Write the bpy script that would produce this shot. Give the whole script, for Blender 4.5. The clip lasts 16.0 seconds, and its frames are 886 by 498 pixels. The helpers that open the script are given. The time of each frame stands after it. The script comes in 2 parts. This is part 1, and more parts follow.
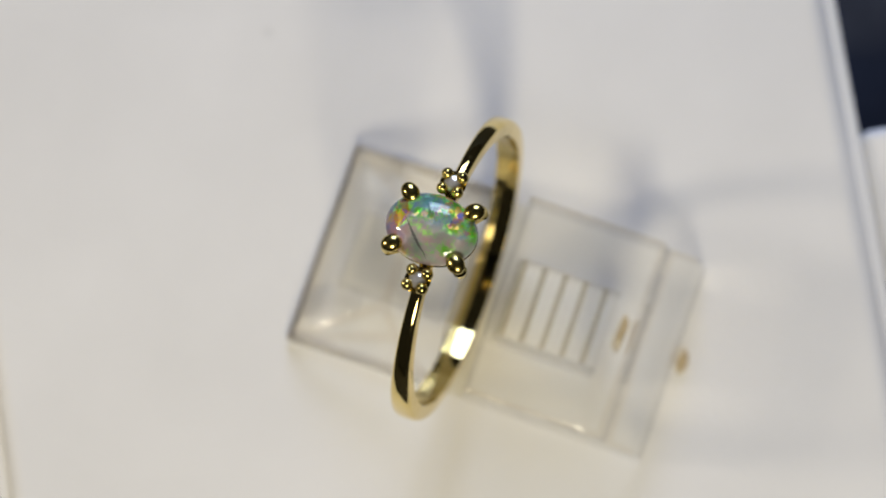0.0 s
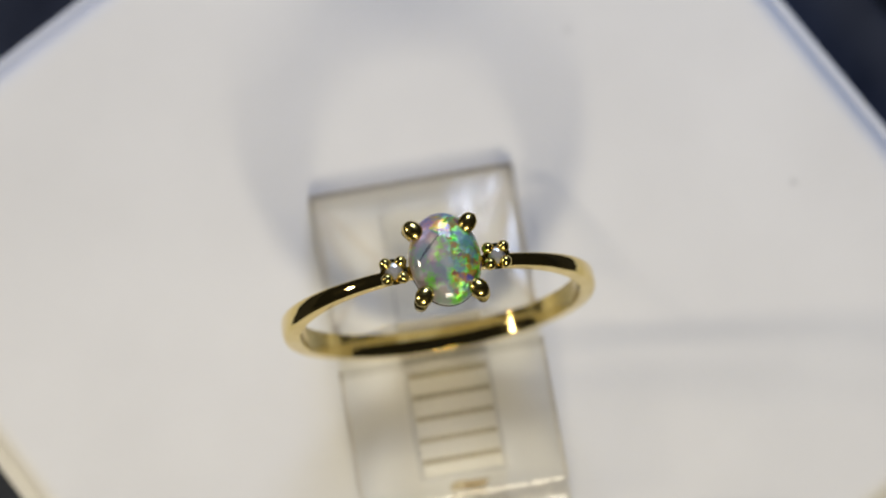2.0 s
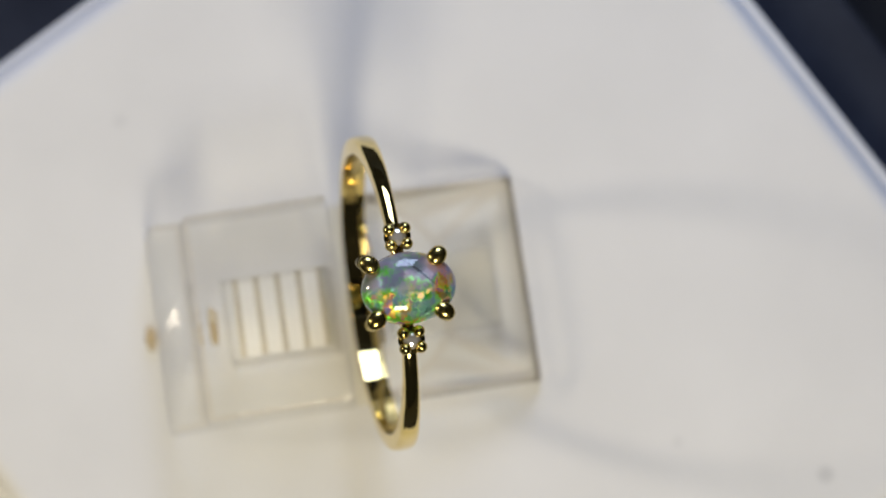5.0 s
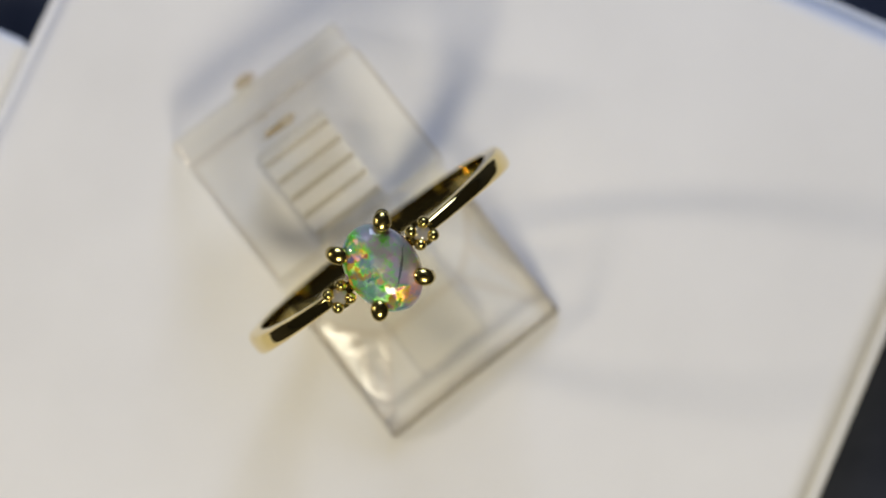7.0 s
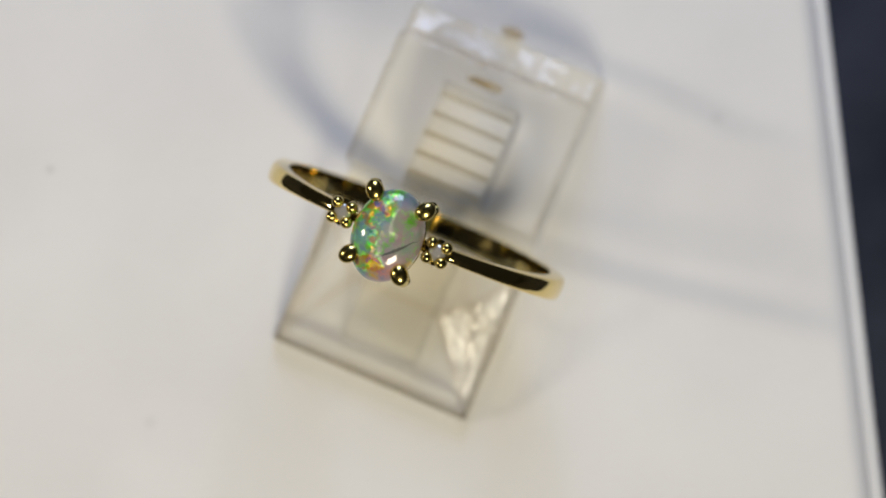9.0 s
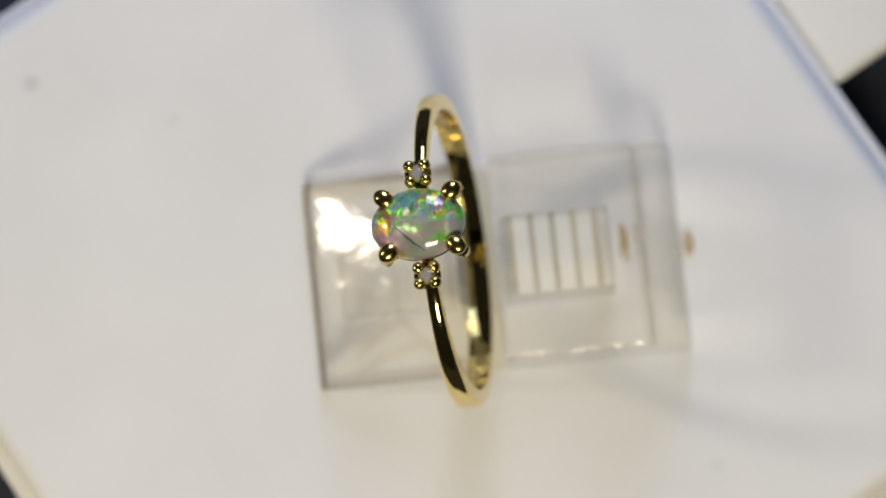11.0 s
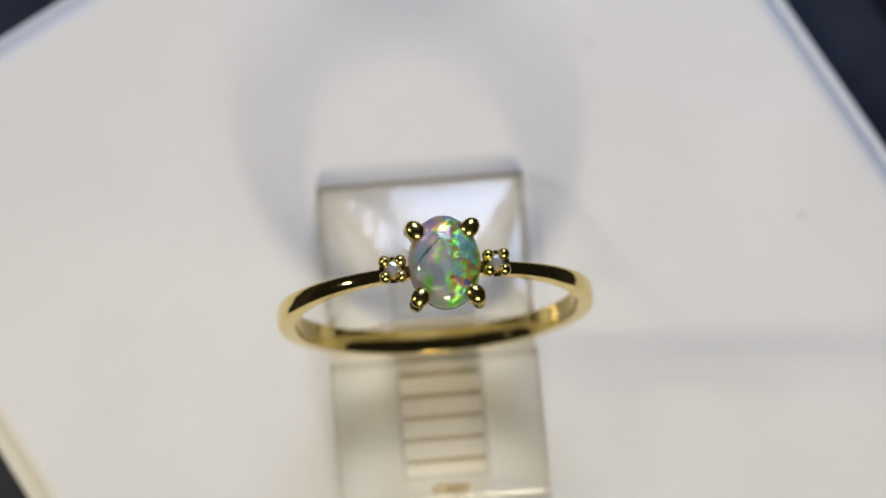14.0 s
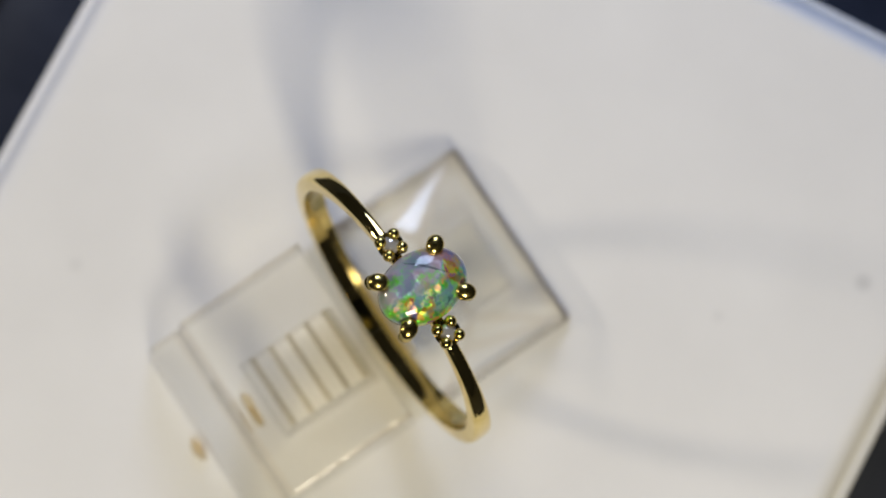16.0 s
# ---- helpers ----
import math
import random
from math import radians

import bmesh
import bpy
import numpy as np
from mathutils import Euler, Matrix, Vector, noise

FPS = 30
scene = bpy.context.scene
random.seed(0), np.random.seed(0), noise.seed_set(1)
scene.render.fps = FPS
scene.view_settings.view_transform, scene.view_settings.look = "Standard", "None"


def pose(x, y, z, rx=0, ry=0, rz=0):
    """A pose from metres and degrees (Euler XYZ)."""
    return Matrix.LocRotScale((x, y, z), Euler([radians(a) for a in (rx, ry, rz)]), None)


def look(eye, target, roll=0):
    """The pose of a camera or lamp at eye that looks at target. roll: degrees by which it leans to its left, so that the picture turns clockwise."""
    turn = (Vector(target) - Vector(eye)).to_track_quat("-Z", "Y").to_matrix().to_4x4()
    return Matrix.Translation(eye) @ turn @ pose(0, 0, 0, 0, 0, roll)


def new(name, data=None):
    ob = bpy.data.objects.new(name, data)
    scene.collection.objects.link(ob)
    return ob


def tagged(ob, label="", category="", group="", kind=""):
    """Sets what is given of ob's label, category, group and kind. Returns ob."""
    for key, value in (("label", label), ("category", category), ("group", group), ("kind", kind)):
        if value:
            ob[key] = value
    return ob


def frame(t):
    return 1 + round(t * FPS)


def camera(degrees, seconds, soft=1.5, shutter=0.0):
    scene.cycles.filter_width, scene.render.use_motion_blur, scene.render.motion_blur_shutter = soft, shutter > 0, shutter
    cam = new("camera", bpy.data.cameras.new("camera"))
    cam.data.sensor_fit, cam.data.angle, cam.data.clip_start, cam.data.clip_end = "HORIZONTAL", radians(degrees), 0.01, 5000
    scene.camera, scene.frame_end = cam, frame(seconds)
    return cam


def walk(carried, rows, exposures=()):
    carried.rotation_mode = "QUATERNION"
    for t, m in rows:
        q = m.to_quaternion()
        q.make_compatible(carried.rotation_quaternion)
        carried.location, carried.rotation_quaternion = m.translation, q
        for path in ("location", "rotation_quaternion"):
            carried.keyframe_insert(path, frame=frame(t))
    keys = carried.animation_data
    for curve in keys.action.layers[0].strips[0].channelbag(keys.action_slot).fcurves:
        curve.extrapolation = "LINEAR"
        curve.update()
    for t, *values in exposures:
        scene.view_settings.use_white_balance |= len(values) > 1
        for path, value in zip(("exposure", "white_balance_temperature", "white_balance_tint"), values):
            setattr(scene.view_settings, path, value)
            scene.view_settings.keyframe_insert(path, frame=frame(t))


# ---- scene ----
cam = camera(28.07, 16.0, soft=1.9)
EYE = pose(0.0, -0.00988, 0.1234, 5.646, 0.219, -12.44)
walk(cam, [(0.0, EYE), (16.0, EYE)])
cam.data.dof.use_dof = True
cam.data.dof.focus_distance = 0.1022
cam.data.dof.aperture_fstop = 24.0

# ---- light ----
world = bpy.data.worlds.new("world")
scene.world = world
world.use_nodes = True
world.node_tree.nodes["Background"].inputs["Color"].default_value = (1.0, 0.975, 0.94, 1)
world.node_tree.nodes["Background"].inputs["Strength"].default_value = 0.012


def area_lamp(name, eye, target, w, h, watts, colour):
    data = bpy.data.lights.new(name, "AREA")
    data.shape, data.size, data.size_y = "RECTANGLE", w, h
    data.energy, data.color = watts, colour
    ob = new(name, data)
    ob.matrix_world = look(eye, target)
    return ob


# desk lamp on the near side, a window on the far side, a small lamp to the side
area_lamp("desk_lamp_light", (-0.02, -0.30, 0.30), (0, 0, 0.01), 0.12, 0.09, 1.17, (1.0, 0.90, 0.68))
area_lamp("window_light", (0.16, 0.50, 0.30), (0, 0, 0.01), 0.23, 0.28, 2.55, (0.56, 0.67, 0.97))
area_lamp("side_lamp_light", (-0.43, 0.14, 0.24), (0, 0, 0.01), 0.05, 0.05, 0.75, (1.0, 0.88, 0.68))
scene.view_settings.exposure = 0.0


# ---- materials ----
def material(name):
    m = bpy.data.materials.new(name)
    m.use_nodes = True
    t = m.node_tree
    return m, t.nodes, t.links, t.nodes["Principled BSDF"]


def noise_node(nodes, links, scale, detail=3.0, rough=0.5, stretch=None):
    co = nodes.new("ShaderNodeTexCoord")
    n = nodes.new("ShaderNodeTexNoise")
    n.inputs["Scale"].default_value, n.inputs["Detail"].default_value = scale, detail
    n.inputs["Roughness"].default_value = rough
    if stretch:
        mp = nodes.new("ShaderNodeMapping")
        mp.inputs["Scale"].default_value = stretch
        links.new(co.outputs["Object"], mp.inputs["Vector"])
        links.new(mp.outputs["Vector"], n.inputs["Vector"])
    else:
        links.new(co.outputs["Object"], n.inputs["Vector"])
    return n


def ramp_node(nodes, links, source, stops):
    r = nodes.new("ShaderNodeValToRGB")
    while len(r.color_ramp.elements) < len(stops):
        r.color_ramp.elements.new(0.5)
    for e, (p, c) in zip(r.color_ramp.elements, stops):
        e.position, e.color = p, (*c, 1) if len(c) == 3 else c
    links.new(source, r.inputs["Fac"])
    return r


def bump_node(nodes, links, source, bsdf, strength, distance):
    b = nodes.new("ShaderNodeBump")
    b.inputs["Strength"].default_value, b.inputs["Distance"].default_value = strength, distance
    links.new(source, b.inputs["Height"])
    links.new(b.outputs["Normal"], bsdf.inputs["Normal"])
    return b


def gold_material(name, low, high, deep=1.0):
    """Gold with fine wear; low and high bound its roughness."""
    m, n, l, b = material(name)
    b.inputs["Metallic"].default_value = 1.0
    w = noise_node(n, l, 900, 4)
    r = ramp_node(n, l, w.outputs["Fac"], [(0.3, (0.72 * deep, 0.56 * deep, 0.20 * deep ** 2)), (0.7, (0.82 * deep, 0.66 * deep, 0.28 * deep ** 2))])
    l.new(r.outputs["Color"], b.inputs["Base Color"])
    g = noise_node(n, l, 2600, 3)
    rr = ramp_node(n, l, g.outputs["Fac"], [(0.3, (low,) * 3), (0.75, (high,) * 3)])
    l.new(rr.outputs["Color"], b.inputs["Roughness"])
    bump_node(n, l, w.outputs["Fac"], b, 0.06, 0.0001)
    return m


def white_cover_material():
    m, n, l, b = material("white_leatherette")
    w = noise_node(n, l, 60, 4)
    r = ramp_node(n, l, w.outputs["Fac"], [(0.3, (0.76, 0.755, 0.745)), (0.7, (0.83, 0.825, 0.815))])
    s = noise_node(n, l, 420, 1)
    spots = ramp_node(n, l, s.outputs["Fac"], [(0.0, (0.35, 0.34, 0.33)), (0.14, (0.4, 0.4, 0.4)), (0.19, (1, 1, 1))])
    mix = n.new("ShaderNodeMix")
    mix.data_type, mix.blend_type = "RGBA", "MULTIPLY"
    mix.inputs[0].default_value = 0.8
    l.new(r.outputs["Color"], mix.inputs[6])
    l.new(spots.outputs["Color"], mix.inputs[7])
    colour = mix.outputs[2]
    co = n.new("ShaderNodeTexCoord")
    # a few grey smudges on the cover
    for x, y, size, depth in ((0.0262, 0.0152, 0.0008, 0.22), (0.0240, -0.0099, 0.0004, 0.2), (0.0183, 0.0084, 0.0006, 0.08), (-0.0231, -0.0093, 0.0007, 0.08)):
        away = n.new("ShaderNodeVectorMath")
        away.operation = "DISTANCE"
        away.inputs[1].default_value = (x, y, 0)
        l.new(co.outputs["Object"], away.inputs[0])
        spot = n.new("ShaderNodeMapRange")
        spot.inputs["From Min"].default_value, spot.inputs["From Max"].default_value = size * 0.3, size
        spot.inputs["To Min"].default_value, spot.inputs["To Max"].default_value = depth, 0.0
        l.new(away.outputs["Value"], spot.inputs["Value"])
        smudge = n.new("ShaderNodeMix")
        smudge.data_type = "RGBA"
        l.new(spot.outputs["Result"], smudge.inputs[0])
        l.new(colour, smudge.inputs[6])
        smudge.inputs[7].default_value = (0.12, 0.12, 0.13, 1)
        colour = smudge.outputs[2]
    l.new(colour, b.inputs["Base Color"])
    b.inputs["Roughness"].default_value = 0.62
    f = noise_node(n, l, 2500, 2)
    bump_node(n, l, f.outputs["Fac"], b, 0.25, 0.0002)
    return m


def dark_material(name, low, high, rough, gloss=0.15):
    m, n, l, b = material(name)
    w = noise_node(n, l, 120, 5)
    r = ramp_node(n, l, w.outputs["Fac"], [(0.3, low), (0.7, high)])
    l.new(r.outputs["Color"], b.inputs["Base Color"])
    b.inputs["Roughness"].default_value = rough
    b.inputs["Specular IOR Level"].default_value = gloss
    f = noise_node(n, l, 1800, 2)
    bump_node(n, l, f.outputs["Fac"], b, 0.3, 0.0002)
    return m


def acrylic_material(name, bent, rough=0.01, tone=(1.0, 0.991, 0.955), relief=0.15, whiten=0.0, shine=0.02):
    """Clear moulded plastic: most light passes straight, a share is bent, and the surface is glossy."""
    m, n, l, b = material(name)
    n.remove(b)
    w = noise_node(n, l, 300, 3)
    bump = n.new("ShaderNodeBump")
    bump.inputs["Strength"].default_value, bump.inputs["Distance"].default_value = relief, 0.0006
    l.new(w.outputs["Fac"], bump.inputs["Height"])
    clear = n.new("ShaderNodeBsdfTransparent")
    clear.inputs["Color"].default_value = (*tone, 1)
    lens = n.new("ShaderNodeBsdfRefraction")
    lens.inputs["Color"].default_value = (*tone, 1)
    lens.inputs["IOR"].default_value, lens.inputs["Roughness"].default_value = 1.49, rough
    gloss = n.new("ShaderNodeBsdfGlossy")
    gloss.inputs["Roughness"].default_value = rough + 0.05
    for k in (lens, gloss):
        l.new(bump.outputs["Normal"], k.inputs["Normal"])
    body = n.new("ShaderNodeMixShader")
    body.inputs[0].default_value = bent
    l.new(clear.outputs["BSDF"], body.inputs[1])
    l.new(lens.outputs["BSDF"], body.inputs[2])
    if whiten:
        matt, whitened = n.new("ShaderNodeBsdfDiffuse"), n.new("ShaderNodeMixShader")
        matt.inputs["Color"].default_value = (0.85, 0.84, 0.81, 1)
        whitened.inputs[0].default_value = whiten
        l.new(body.outputs["Shader"], whitened.inputs[1])
        l.new(matt.outputs["BSDF"], whitened.inputs[2])
        body = whitened
    rim = n.new("ShaderNodeLayerWeight")
    steep = n.new("ShaderNodeMath")
    steep.operation = "POWER"
    steep.inputs[1].default_value = 5.0
    l.new(rim.outputs["Facing"], steep.inputs[0])
    share = n.new("ShaderNodeMath")
    share.operation = "MULTIPLY_ADD"
    share.inputs[1].default_value, share.inputs[2].default_value = 0.9, shine
    l.new(steep.outputs[0], share.inputs[0])
    whole = n.new("ShaderNodeMixShader")
    l.new(share.outputs[0], whole.inputs[0])
    l.new(body.outputs["Shader"], whole.inputs[1])
    l.new(gloss.outputs["BSDF"], whole.inputs[2])
    l.new(whole.outputs["Shader"], n["Material Output"].inputs["Surface"])
    return m


def opal_material():
    """Milky stone: a pale half, a teal half full of fine flakes, a dark crack; each flake a small tilted coloured mirror."""
    m, n, l, b = material("opal")
    co = n.new("ShaderNodeTexCoord")
    sep = n.new("ShaderNodeSeparateXYZ")
    l.new(co.outputs["Object"], sep.inputs["Vector"])
    warp = noise_node(n, l, 1100, 6, 0.7)
    shift = n.new("ShaderNodeVectorMath")
    shift.operation = "MULTIPLY_ADD"
    shift.inputs[1].default_value = (0.0015,) * 3
    l.new(warp.outputs["Color"], shift.inputs[0])
    l.new(co.outputs["Object"], shift.inputs[2])

    def flakes(scale):
        v = n.new("ShaderNodeTexVoronoi")
        v.feature = "SMOOTH_F1"
        v.inputs["Smoothness"].default_value = 0.8
        v.inputs["Scale"].default_value = scale
        l.new(shift.outputs["Vector"], v.inputs["Vector"])
        return v

    def maths(op, a, c):
        k = n.new("ShaderNodeMath")
        k.operation = op
        for i, q in enumerate((a, c)):
            if isinstance(q, (int, float)):
                k.inputs[i].default_value = q
            else:
                l.new(q, k.inputs[i])
        return k.outputs[0]

    fine, coarse = flakes(2500), flakes(620)
    # across the stone, from the pale side to the flaky side
    wob = maths("MULTIPLY", maths("SUBTRACT", warp.outputs["Fac"], 0.5), 0.003)
    across = maths("ADD", sep.outputs["X"], wob)
    side = ramp_node(n, l, maths("MULTIPLY_ADD", across, 270.0), [(0.38, (0, 0, 0)), (0.62, (1, 1, 1))])
    side.inputs["Fac"].links[0].from_node.inputs[2].default_value = 0.5
    body = n.new("ShaderNodeMix")
    body.data_type = "RGBA"
    l.new(side.outputs["Color"], body.inputs[0])
    body.inputs[6].default_value = (0.40, 0.36, 0.37, 1)
    body.inputs[7].default_value = (0.17, 0.35, 0.33, 1)
    cloud = noise_node(n, l, 520, 2)
    sheen = ramp_node(n, l, cloud.outputs["Fac"], [(0.3, (0.6, 1.0, 0.8)), (0.44, (0.96, 0.94, 1.0)), (0.55, (1.0, 0.78, 0.86)), (0.64, (0.72, 0.66, 1.0)), (0.74, (1.0, 0.85, 0.6))])
    tint = n.new("ShaderNodeMix")
    tint.data_type, tint.blend_type = "RGBA", "MULTIPLY"
    tint.inputs[0].default_value = 1.0
    l.new(body.outputs[2], tint.inputs[6])
    l.new(sheen.outputs["Color"], tint.inputs[7])
    pick = n.new("ShaderNodeMix")
    pick.data_type = "RGBA"
    l.new(side.outputs["Color"], pick.inputs[0])
    l.new(coarse.outputs["Color"], pick.inputs[6])
    l.new(fine.outputs["Color"], pick.inputs[7])
    rgb = n.new("ShaderNodeSeparateColor")
    l.new(pick.outputs[2], rgb.inputs["Color"])
    zone = noise_node(n, l, 430, 2)
    hue = ramp_node(n, l, maths("ADD", maths("MULTIPLY", rgb.outputs["Red"], 0.42), maths("MULTIPLY", zone.outputs["Fac"], 0.62)), [(0.0, (0.05, 0.80, 0.25)), (0.30, (0.07, 0.90, 0.08)), (0.50, (0.30, 0.90, 0.06)), (0.62, (0.90, 0.60, 0.06)),
                                               (0.70, (0.85, 0.30, 0.22)), (0.78, (0.35, 0.28, 0.85)), (0.88, (0.05, 0.65, 0.50))])
    hue.color_ramp.interpolation = "EASE"
    patch = noise_node(n, l, 750, 4, 0.7)
    rich = maths("ADD", patch.outputs["Fac"], maths("MULTIPLY", maths("SUBTRACT", side.outputs["Color"], 0.5), 0.03))
    mask = ramp_node(n, l, rich, [(0.46, (0, 0, 0)), (0.64, (1, 1, 1))])
    col = n.new("ShaderNodeMix")
    col.data_type = "RGBA"
    l.new(mask.outputs["Color"], col.inputs[0])
    l.new(tint.outputs[2], col.inputs[6])
    l.new(hue.outputs["Color"], col.inputs[7])
    # the crack: a thin dark sliver across the pale side
    line = maths("ADD", maths("MULTIPLY", maths("ADD", sep.outputs["X"], 0.00085), -0.707), maths("MULTIPLY", maths("SUBTRACT", sep.outputs["Y"], 0.00055), 0.707))
    line = maths("ADD", line, maths("MULTIPLY", wob, 0.12))
    along = maths("ADD", maths("MULTIPLY", maths("ADD", sep.outputs["X"], 0.00085), 0.707), maths("MULTIPLY", maths("SUBTRACT", sep.outputs["Y"], 0.00055), 0.707))
    thin = maths("LESS_THAN", maths("ADD", maths("ABSOLUTE", line, 0), maths("MULTIPLY", maths("ABSOLUTE", along, 0), 0.06)), 0.00009)
    crack = n.new("ShaderNodeMix")
    crack.data_type = "RGBA"
    l.new(thin, crack.inputs[0])
    l.new(col.outputs[2], crack.inputs[6])
    crack.inputs[7].default_value = (0.11, 0.12, 0.13, 1)
    l.new(crack.outputs[2], b.inputs["Base Color"])
    l.new(maths("MULTIPLY", mask.outputs["Color"], 0.72), b.inputs["Metallic"])
    b.inputs["Roughness"].default_value = 0.42
    # tilt of each flake, fixed in the stone
    tilt = n.new("ShaderNodeVectorMath")
    tilt.operation = "MULTIPLY_ADD"
    tilt.inputs[1].default_value = (1.2,) * 3
    tilt.inputs[2].default_value = (-0.6,) * 3
    l.new(pick.outputs[2], tilt.inputs[0])
    lean = n.new("ShaderNodeVectorMath")
    lean.operation = "SCALE"
    lean.inputs[0].default_value = (0.03, 0.24, 0.0)
    l.new(maths("SUBTRACT", 1.0, side.outputs["Color"]), lean.inputs["Scale"])
    leaning = n.new("ShaderNodeVectorMath")
    l.new(tilt.outputs["Vector"], leaning.inputs[0])
    l.new(lean.outputs["Vector"], leaning.inputs[1])
    turn = n.new("ShaderNodeVectorTransform")
    turn.vector_type, turn.convert_from, turn.convert_to = "VECTOR", "OBJECT", "WORLD"
    l.new(leaning.outputs["Vector"], turn.inputs["Vector"])
    geo = n.new("ShaderNodeNewGeometry")
    add = n.new("ShaderNodeVectorMath")
    l.new(geo.outputs["Normal"], add.inputs[0])
    l.new(turn.outputs["Vector"], add.inputs[1])
    unit = n.new("ShaderNodeVectorMath")
    unit.operation = "NORMALIZE"
    l.new(add.outputs["Vector"], unit.inputs[0])
    l.new(unit.outputs["Vector"], b.inputs["Normal"])
    b.inputs["Coat Weight"].default_value = 1.0
    b.inputs["Coat Roughness"].default_value = 0.02
    return m


def diamond_material():
    """Bright facets that each mirror another part of the room, with some light let through."""
    m, n, l, b = material("diamond")
    b.inputs["Base Color"].default_value = (0.95, 0.92, 0.87, 1)
    b.inputs["Transmission Weight"].default_value = 0.3
    b.inputs["IOR"].default_value = 2.4
    b.inputs["Metallic"].default_value = 0.5
    b.inputs["Roughness"].default_value = 0.06
    return m


GOLD, CAST, WHITE = gold_material("yellow_gold", 0.03, 0.09), gold_material("cast_yellow_gold", 0.16, 0.28, 0.80), white_cover_material()
# edge tone is darkened, standing in for light lost to internal reflection
ACRYLIC, EDGE = acrylic_material("clear_acrylic", 0.02), acrylic_material("darkened_worn_edge", 0.6, 0.08, (0.93, 0.90, 0.84), 0.8)
RAMP, FACET = acrylic_material("ramp_acrylic", 0.06, 0.04, relief=0.15, shine=0.055), acrylic_material("moulded_acrylic_facet", 0.08, 0.15, relief=0.3, shine=0.05)
LIP = acrylic_material("scuffed_acrylic", 0.24, 0.08, relief=0.9, shine=0.04)
RIB = acrylic_material("ribbed_acrylic", 0.17, 0.08, (1.0, 0.97, 0.9), 0.4, shine=0.06)
# SLIT has matt white mixed in, standing for pad light seen through the wall
SLIT = acrylic_material("whitened_slit_acrylic", 0.1, 0.15, relief=0.6, whiten=0.75)
GLUE = acrylic_material("amber_glue", 0.15, 0.3, (0.94, 0.88, 0.76), 0.8)
OPAL, DIAMOND = opal_material(), diamond_material()
DARK = dark_material("black_felt", (0.020, 0.023, 0.034), (0.040, 0.045, 0.062), 0.5)
TABLE = dark_material("black_table", (0.02, 0.02, 0.022), (0.04, 0.04, 0.042), 0.9, 0.0)


# ---- mesh helpers: all shapes in millimetres ----
def part(name, bm, mat, parent=None, label="", smooth=True, at=None):
    bmesh.ops.scale(bm, vec=(0.001,) * 3, verts=bm.verts)
    mesh = bpy.data.meshes.new(name)
    bm.to_mesh(mesh)
    bm.free()
    for q in mat if isinstance(mat, tuple) else (mat,):
        mesh.materials.append(q)
    if smooth:
        for p in mesh.polygons:
            p.use_smooth = True
        mesh.set_sharp_from_angle(angle=radians(38))
    ob = new(name, mesh)
    ob.parent = parent
    if at:
        ob.matrix_basis = at
    if label:
        tagged(ob, label)
    return ob


def slab(x0, x1, y0, y1, z0, z1, bevel=0.0, segments=4, corner=0.0):
    """A box with rounded upright corners and a rounded rim."""
    bm = bmesh.new()
    bmesh.ops.create_cube(bm, size=1)
    for v in bm.verts:
        v.co = ((x0 + x1) / 2 + v.co.x * (x1 - x0), (y0 + y1) / 2 + v.co.y * (y1 - y0), (z0 + z1) / 2 + v.co.z * (z1 - z0))
    if corner:
        up = [e for e in bm.edges if abs(e.verts[0].co.z - e.verts[1].co.z) > 1e-6]
        bmesh.ops.bevel(bm, geom=up, offset=corner, segments=8, affect="EDGES", profile=0.5)
    if bevel:
        rim = [e for e in bm.edges if e.calc_face_angle(0) > 1.2]
        bmesh.ops.bevel(bm, geom=rim, offset=bevel, segments=segments, affect="EDGES", profile=0.5)
    return bm


def ellipsoid(cx, cy, cz, rx, ry, rz, u=20, v=12, turn=None):
    bm = bmesh.new()
    bmesh.ops.create_uvsphere(bm, u_segments=u, v_segments=v, radius=1)
    for q in bm.verts:
        q.co = Vector((q.co.x * rx, q.co.y * ry, q.co.z * rz))
        if turn:
            q.co = turn @ q.co
        q.co += Vector((cx, cy, cz))
    return bm


def tube(bm, path, radii, sides=12, closed=False):
    """A round bar along a path, with one radius a point."""
    rings = []
    n = len(path)
    for i, p in enumerate(path):
        a, c = (path[i - 1], path[(i + 1) % n]) if closed else (path[max(i - 1, 0)], path[min(i + 1, n - 1)])
        d = (c - a).normalized()
        side = d.cross(Vector((0.13, 0.21, 0.97))).normalized()
        up = side.cross(d)
        rings.append([bm.verts.new(p + (side * math.cos(k * math.tau / sides) + up * math.sin(k * math.tau / sides)) * radii[i]) for k in range(sides)])
    for i in range(n if closed else n - 1):
        a, b = rings[i], rings[(i + 1) % n]
        for k in range(sides):
            bm.faces.new((a[k], a[(k + 1) % sides], b[(k + 1) % sides], b[k]))
    if not closed:
        bm.faces.new(list(reversed(rings[0])))
        bm.faces.new(rings[-1])
    bmesh.ops.recalc_face_normals(bm, faces=bm.faces)
    return bm


# ---- dark body of the filming camera, above its lens ----
tagged(part("camera_body", slab(-75, 75, -48, 28, 131, 139, 3, 4, 8), DARK), "black back of the camera above the turntable", "camera", kind="structure")

# ---- table and turntable ----
bm = slab(-600, 600, -600, 600, -40, -24, 2)
tagged(part("table_top", bm, TABLE), "matt black table top under the turntable", "table", kind="structure")

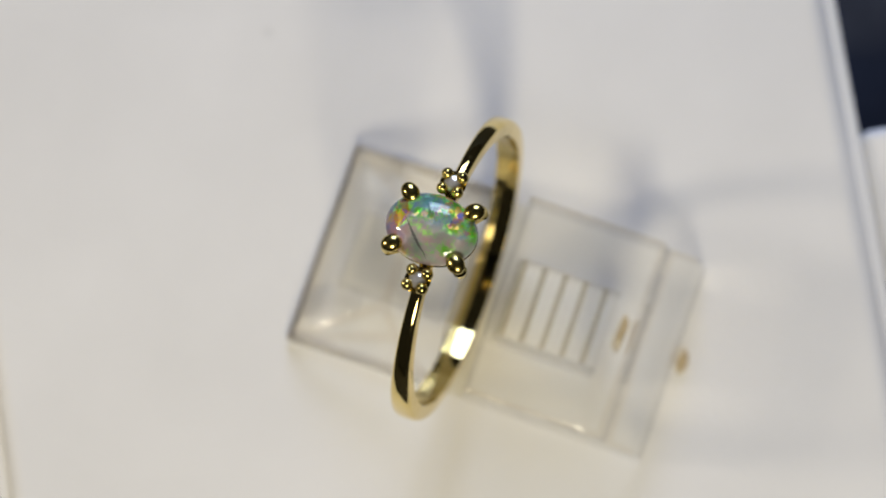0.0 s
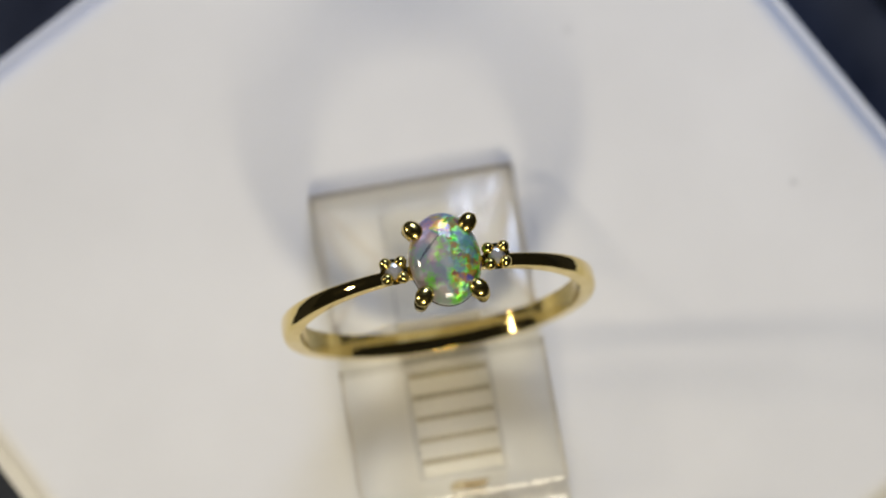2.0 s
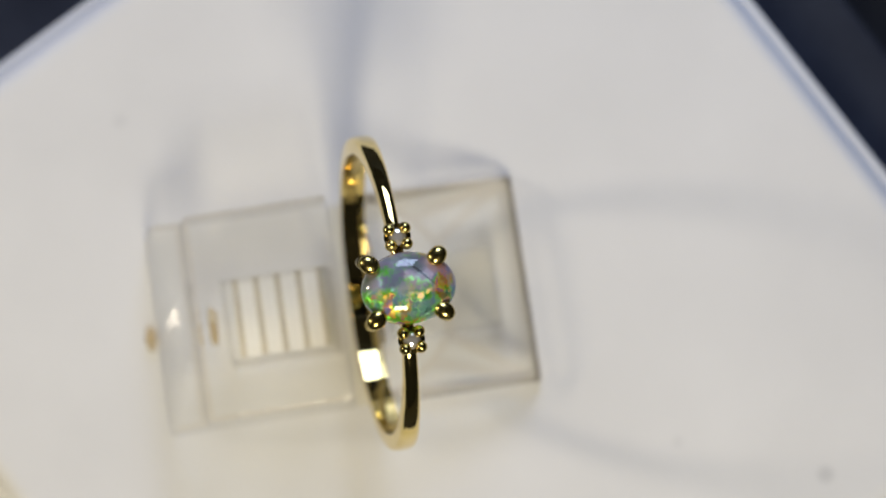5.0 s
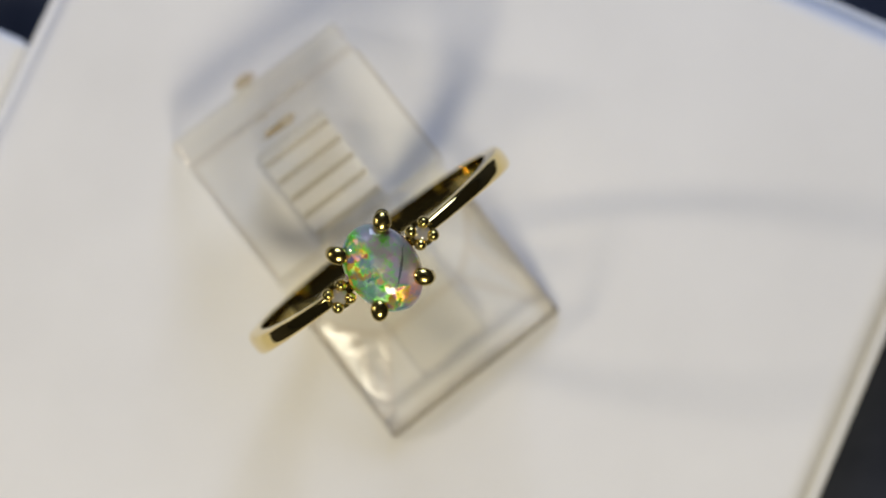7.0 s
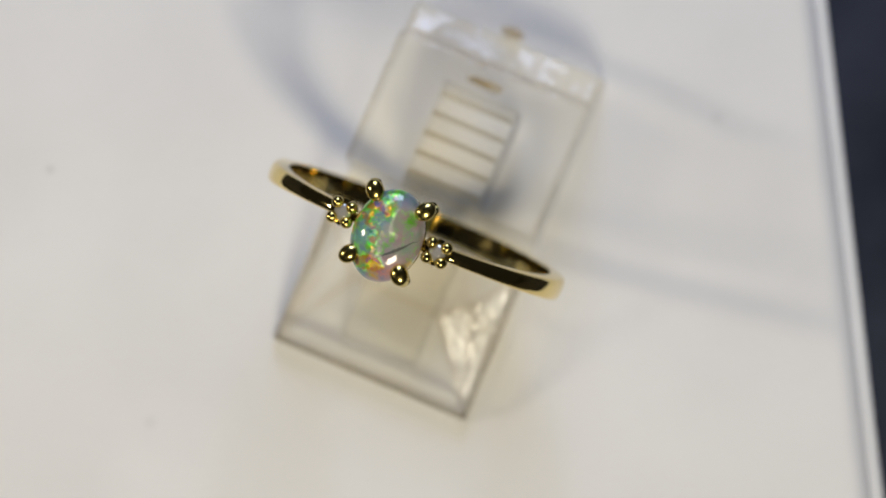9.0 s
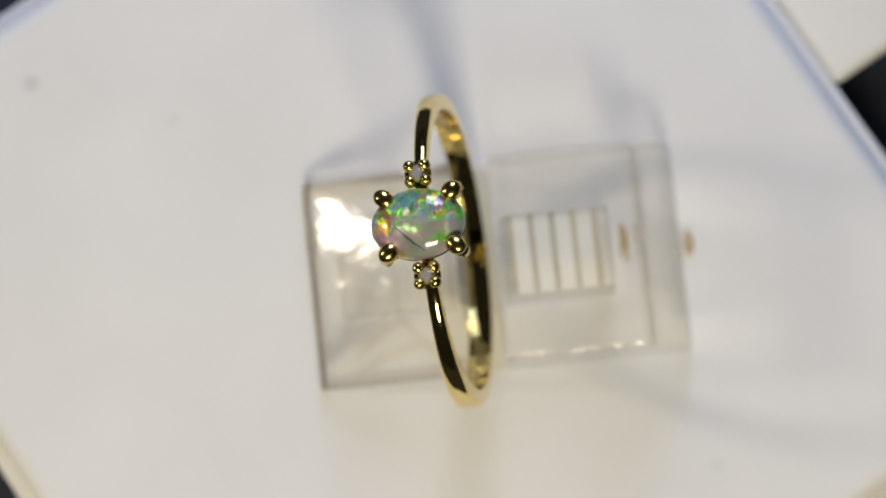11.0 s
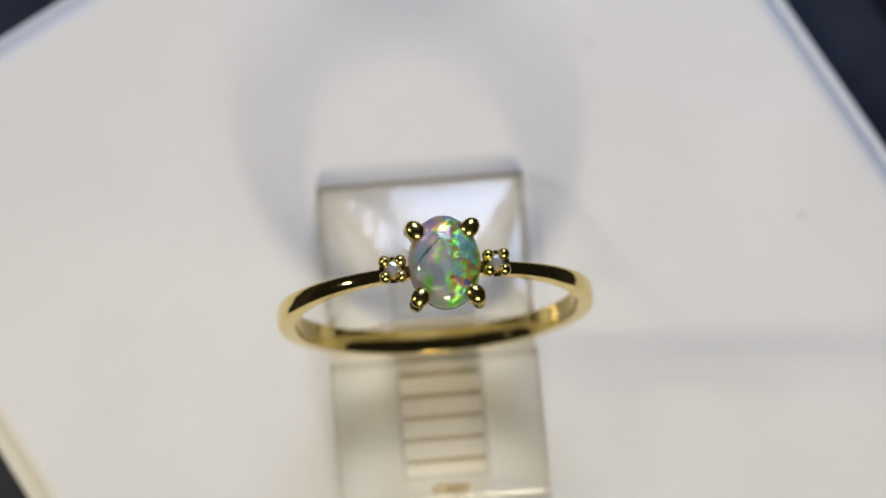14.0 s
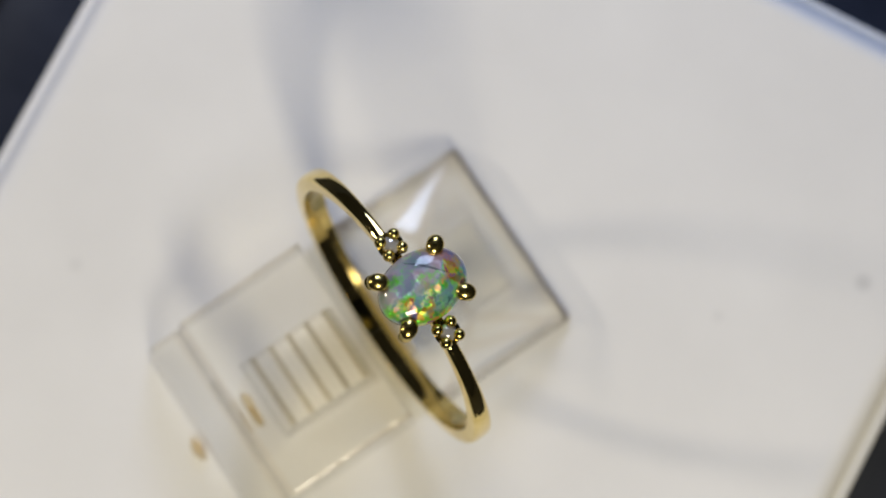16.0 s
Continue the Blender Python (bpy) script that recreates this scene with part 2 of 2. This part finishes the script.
SKEW = pose(0.00129, 0, 0, 0, 0, 28.43)
turntable = tagged(new("turntable"), "square black felt turntable plate turning on the table", "turntable")
part("plate", slab(-40.2, 40.2, -40.2, 40.2, -12, -9.5, 0.8), DARK, turntable, at=SKEW)
bm = bmesh.new()
bmesh.ops.create_cone(bm, cap_ends=True, segments=48, radius1=26, radius2=24, depth=12)
bmesh.ops.translate(bm, verts=bm.verts, vec=(0, 0, -18))
part("foot", bm, DARK, turntable, at=SKEW)

# ---- white display pad ----
PAD = 32.2
pad = tagged(new("display_pad"), "square white leatherette display pad with rounded edges", "display pad")
part("cushion", slab(-PAD + 1.0, PAD - 1.0, -PAD + 1.0, PAD - 1.0, -5, 0, 1.7, 8, 3.2), WHITE, pad, at=SKEW)
part("rim", slab(-PAD, PAD, -PAD, PAD, -9.4, -1.7, 0.4, 4, 3.6), WHITE, pad, at=SKEW)
part("tab", slab(-5.9, 5.0, -PAD - 14, -PAD - 0.05, -4.6, -1.6, 0.7, 3, 0.8), WHITE, pad, "white padded pull tab", at=SKEW)

# ---- clear ring stand ----
TOP, FRONT, FOOT = 8.6, 4.8, 0.06


def solid(bm, corners, faces):
    """Adds a closed shell; faces are lists of corner names."""
    at = {k: bm.verts.new(p) for k, p in corners.items()}
    made = [bm.faces.new([at[k] for k in f]) for f in faces]
    bmesh.ops.recalc_face_normals(bm, faces=made)
    return made


def rounded(bm, width):
    """Rounds the sharp edges; the narrow strips take the second material."""
    sharp = [e for e in bm.edges if e.calc_face_angle(0) > 0.12 and not all(-5.7 < v.co.y < -1.8 for v in e.verts)]
    out = bmesh.ops.bevel(bm, geom=sharp, offset=width, segments=2, affect="EDGES", profile=0.5)
    for f in out["faces"]:
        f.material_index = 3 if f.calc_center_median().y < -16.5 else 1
    return bm


def hollow(bm, x0, x1, y0, y1, z0, z1, taper):
    """Adds a closed hollow inside a solid: a tapered box with its faces turned inwards."""
    low = [bm.verts.new((x, y, z0)) for x, y in ((x0, y0), (x1, y0), (x1, y1), (x0, y1))]
    top = [bm.verts.new((x, y, z1)) for x, y in ((x0 + taper, y0 + taper), (x1 - taper, y0 + taper), (x1 - taper, y1 - taper), (x0 + taper, y1 - taper))]
    made = [bm.faces.new(list(reversed(top)))]
    made += [bm.faces.new((low[(k + 1) % 4], low[k], top[k], top[(k + 1) % 4])) for k in range(4)]
    return made


def front_half():
    """The half before the slit, with a hipped end: a ramp between two slanted corners, hollow underneath."""
    bm = bmesh.new()
    v = dict(p=(-6.6, 7.4, FOOT), q=(7.8, 7.4, FOOT), p1=(-6.35, 6.9, 1.7), q1=(7.6, 6.9, 1.7), a=(-2.3, 1.6, FRONT), b=(4.0, 1.6, FRONT),
             c=(-6.2, -2.68, FRONT + 0.9), d=(7.5, -2.68, FRONT + 0.9), e=(-6.5, -3.35, FOOT), f=(7.8, -3.35, FOOT))
    v.update(m=(-4.1, 0.1, FRONT - 0.05), n=(5.6, 0.1, FRONT - 0.05), r=(-2.0, -2.68, FRONT + 0.9), s=(3.8, -2.68, FRONT + 0.9),
             t=(-2.0, -3.35, FOOT), u=(3.8, -3.35, FOOT))
    faces = solid(bm, v, [("p", "q", "q1", "p1"), ("p1", "q1", "b", "a"), ("p1", "a", "m"), ("p1", "m", "c"), ("q1", "n", "b"), ("q1", "d", "n"),
                          ("a", "b", "n", "d", "s", "r", "c", "m"), ("p", "p1", "c", "e"), ("q", "f", "d", "q1"), ("r", "s", "u", "t"),
                          ("c", "r", "t", "e"), ("s", "d", "f", "u")])
    # the mid-slit panel is whitened only to brighten the band's inside
    for k, slot in ((1, 2), (2, 4), (3, 4), (4, 4), (5, 4), (9, 3)):
        faces[k].material_index = slot
    rounded(bm, 0.36)
    for k, f in enumerate(hollow(bm, -2.0, 3.7, -2.4, 5.4, 0.25, 1.9, 0.3)):
        f.material_index = 4 if k else 2
    return bm


def back_half():
    """The half behind the slit, with a low ledge at its end, hollow underneath."""
    bm = bmesh.new()
    v = dict(a=(-6.1, -5.3, TOP), b=(7.4, -5.3, TOP), c=(-6.1, -14.7, TOP - 0.5), d=(7.5, -14.7, TOP - 0.5), s=(-6.2, -15.4, 5.0), t=(7.6, -15.4, 5.0),
             c1=(-6.3, -17.7, 4.2), d1=(7.7, -17.7, 4.2), g=(-6.5, -18.5, FOOT), h=(7.9, -18.5, FOOT), e=(-6.5, -5.6, FOOT), f=(7.8, -5.6, FOOT))
    faces = solid(bm, v, [("a", "b", "d", "c"), ("c", "d", "t", "s"), ("s", "t", "d1", "c1"), ("c1", "d1", "h", "g"), ("a", "e", "f", "b"),
                          ("a", "c", "s", "c1", "g", "e"), ("b", "f", "h", "d1", "t", "d")])
    # the steep step takes the darkened edge tone too, as a drawn line
    for k, slot in ((1, 1), (2, 3), (3, 3)):
        faces[k].material_index = slot
    rounded(bm, 0.36)
    walls = hollow(bm, -2.1, 3.9, -13.4, -5.85, 0.25, 6.2, 0.35)
    for f in walls[1:]:
        f.material_index = 3
    return bm


stand = tagged(new("ring_stand"), "clear acrylic ring stand block with a slit, on the white pad", "ring stand")
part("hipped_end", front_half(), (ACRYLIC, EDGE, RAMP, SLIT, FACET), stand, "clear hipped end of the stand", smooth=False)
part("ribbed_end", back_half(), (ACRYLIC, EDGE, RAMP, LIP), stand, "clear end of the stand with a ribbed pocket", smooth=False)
for k in range(5):
    y = -6.2 - k * 1.42
    bm = bmesh.new()
    ends = dict(zip("abcdef", [(x, y + dy, z) for x in (-1.7, 3.5) for dy, z in ((0, 6.15), (-0.42, 6.15), (-0.15, 5.2))]))
    solid(bm, ends, [("a", "b", "c"), ("d", "f", "e"), ("a", "d", "e", "b"), ("b", "e", "f", "c"), ("c", "f", "d", "a")])
    part("rib", bm, RIB, stand, smooth=False)


def foot_outline():
    """A narrow rim added round the hipped end's foot to draw its dark outline."""
    outer = [(-6.6, 7.4), (7.8, 7.4), (7.8, -3.3), (-6.5, -3.3)]
    inner = [(-6.3, 7.1), (7.5, 7.1), (7.5, -3.25), (-6.2, -3.25)]
    bm = bmesh.new()
    rows = [[bm.verts.new((x, y, z)) for x, y in ring_] for ring_, z in ((outer, 0.03), (outer, 0.55), (inner, 0.55), (inner, 0.03))]
    for a, b in zip(rows, rows[1:] + rows[:1]):
        for k in range(4):
            bm.faces.new((a[k], a[(k + 1) % 4], b[(k + 1) % 4], b[k]))
    bmesh.ops.recalc_face_normals(bm, faces=bm.faces)
    return bm


part("foot_outline", foot_outline(), EDGE, stand, smooth=False)
part("base_web", slab(-6.4, 7.7, -5.5, -3.55, 0.05, 0.4, 0.1), ACRYLIC, stand, smooth=False)

# dried glue under the block and at its back edge


def glue(cx, cy, cz, rx, ry, rz):
    bm = ellipsoid(cx, cy, cz, rx, ry, rz, 24, 10)
    for v in bm.verts:
        k = 1 + 0.45 * noise.noise(Vector((v.co.x * 1.1, v.co.y * 1.6, 3.0)))
        v.co.x, v.co.y = cx + (v.co.x - cx) * k, cy + (v.co.y - cy) * k
    return bm


for at in ((1.0, -13.95, 5.0, 1.2, 0.34, 0.3), (1.5, -14.2, 3.8, 0.7, 0.3, 0.2), (0.9, -19.0, 0.35, 0.9, 0.38, 0.33)):
    part("glue_residue", glue(*at), GLUE, stand, "dried amber glue residue")

# ---- ring ----
RING_OUT, RING_IN = 10.0, 8.85
LIFT = 22.6
ring = tagged(new("ring"), "polished yellow gold ring with an oval opal and small diamonds", "ring")
RING_POSE = pose(0.00185, -0.00057, LIFT / 1000, 0, 0, -0.5) @ pose(0, 0, 0, -10, 4.2, 0) @ pose(0, 0, -0.01117)


def shank():
    """The band: flat inside, domed outside, a little narrower towards the setting."""
    bm = bmesh.new()
    rings, steps = [], 176
    for i in range(steps):
        a = i * math.tau / steps
        up = max(0.0, math.sin(a))
        w = 0.78 - 0.41 * up ** 1.1
        inner, outer = RING_IN + 0.3 * up, RING_OUT
        crown = [(outer - 0.34 * (1 - (1 - u ** 3.2) ** 0.55), w * u) for u in (1.0, 0.97, 0.9, 0.8, 0.65, 0.45, 0.2, 0.0)]
        half = [(inner, w - 0.06), (inner + 0.06, w), *crown]
        profile = half + [(r, -y) for r, y in reversed(half[:-1])]
        rings.append([bm.verts.new((r * math.cos(a), y, r * math.sin(a))) for r, y in profile])
    m = len(rings[0])
    for i in range(steps):
        a, b = rings[i], rings[(i + 1) % steps]
        for k in range(m):
            bm.faces.new((a[k], a[(k + 1) % m], b[(k + 1) % m], b[k]))
    bmesh.ops.recalc_face_normals(bm, faces=bm.faces)
    return bm


part("shank", shank(), GOLD, ring, at=RING_POSE)

GIRDLE = RING_OUT + 0.45
SRX, SRY = 2.08, 2.78


def opal_stone():
    """An oval cabochon: a low dome above the girdle, a shallow back below."""
    bm = bmesh.new()
    bmesh.ops.create_uvsphere(bm, u_segments=48, v_segments=28, radius=1)
    for v in bm.verts:
        x, y, z = v.co
        v.co = (x * SRX, y * SRY, z * 1.25 if z > 0 else z * 0.55)
    return bm


def gallery():
    """Two oval wires under the stone and the plate that joins them to the band."""
    bm = bmesh.new()
    for z, k, r in ((GIRDLE - 0.40, 0.93, 0.17), (GIRDLE - 0.95, 0.76, 0.2)):
        tube(bm, [Vector((SRX * k * math.cos(i * math.tau / 40), SRY * k * math.sin(i * math.tau / 40), z)) for i in range(40)], [r] * 40, 8, True)
    return bm


part("opal", opal_stone(), OPAL, ring, "oval milky opal with green and orange fire", at=RING_POSE @ pose(0, 0.0002, GIRDLE / 1000))
part("gallery", gallery(), CAST, ring, at=RING_POSE @ pose(0, 0.0002, 0))


def prong(sx, sy):
    bm = bmesh.new()
    low = Vector((sx * 1.0, sy * 1.25, GIRDLE - 1.2))
    mid = Vector((sx * 1.84, sy * 2.26, GIRDLE - 0.2))
    top = Vector((sx * 1.76, sy * 2.18, GIRDLE + 0.42))
    tip = Vector((sx * 1.58, sy * 1.96, GIRDLE + 0.62))
    tube(bm, [low, (low + mid) / 2, mid, (mid + top) / 2, top, tip], [0.26, 0.34, 0.40, 0.42, 0.40, 0.26], 14)
    ball = ellipsoid(sx * 1.58, sy * 1.97, GIRDLE + 0.64, 0.53, 0.66, 0.46, 24, 14, Matrix.Rotation(-sx * sy * 0.67, 3, "Z"))
    mesh = bpy.data.meshes.new("tip")
    ball.to_mesh(mesh)
    ball.free()
    bm.from_mesh(mesh)
    bpy.data.meshes.remove(mesh)
    return bm


for sx, sy in ((-1, 1), (1, 1), (1, -1), (-1, -1)):
    part("prong", prong(sx, sy), CAST, ring, at=RING_POSE)


def brilliant(cx, cz, r):
    bm = bmesh.new()
    rows = [(0.42, 0.42), (0.78, 0.28), (1.0, 0.0), (0.02, -0.75)]
    loops = [[bm.verts.new((cx + r * k * math.cos(i * math.tau / 8 + j * 0.39), r * k * math.sin(i * math.tau / 8 + j * 0.39), cz + r * z)) for i in range(8)]
             for j, (k, z) in enumerate(rows)]
    bm.faces.new(loops[0])
    for a, b in zip(loops, loops[1:]):
        for i in range(8):
            bm.faces.new((a[i], b[i], a[(i + 1) % 8]))
            bm.faces.new((a[(i + 1) % 8], b[i], b[(i + 1) % 8]))
    bm.faces.new(loops[3])
    bmesh.ops.recalc_face_normals(bm, faces=bm.faces)
    return bm


for side in (-1, 1):
    cx = side * 3.0
    cz = math.sqrt(RING_OUT ** 2 - 3.1 ** 2) + 0.45
    cup = bmesh.new()
    bmesh.ops.create_cone(cup, cap_ends=True, segments=24, radius1=0.52, radius2=0.80, depth=0.8)
    bmesh.ops.translate(cup, verts=cup.verts, vec=(cx, 0, cz - 0.25))
    setting = part("accent_setting", cup, CAST, ring, at=RING_POSE)
    part("diamond", brilliant(cx, cz + 0.34, 0.52), DIAMOND, setting, "small clear diamond", smooth=False)
    for ax, ay in ((-1, -1), (1, -1), (1, 1), (-1, 1)):
        part("bead", ellipsoid(cx + ax * 0.45, ay * 0.46, cz + 0.36, 0.37, 0.37, 0.42, 16, 12), CAST, setting)


# ---- turning ----
def motions():
    rows = []
    for k in range(33):
        t = k * 0.5
        rows.append((t, pose(0, 0, 0, 0, 0, 58.136 - 30.4226 * t)))
    for thing in (turntable, pad, stand, ring):
        walk(thing, rows)


motions()
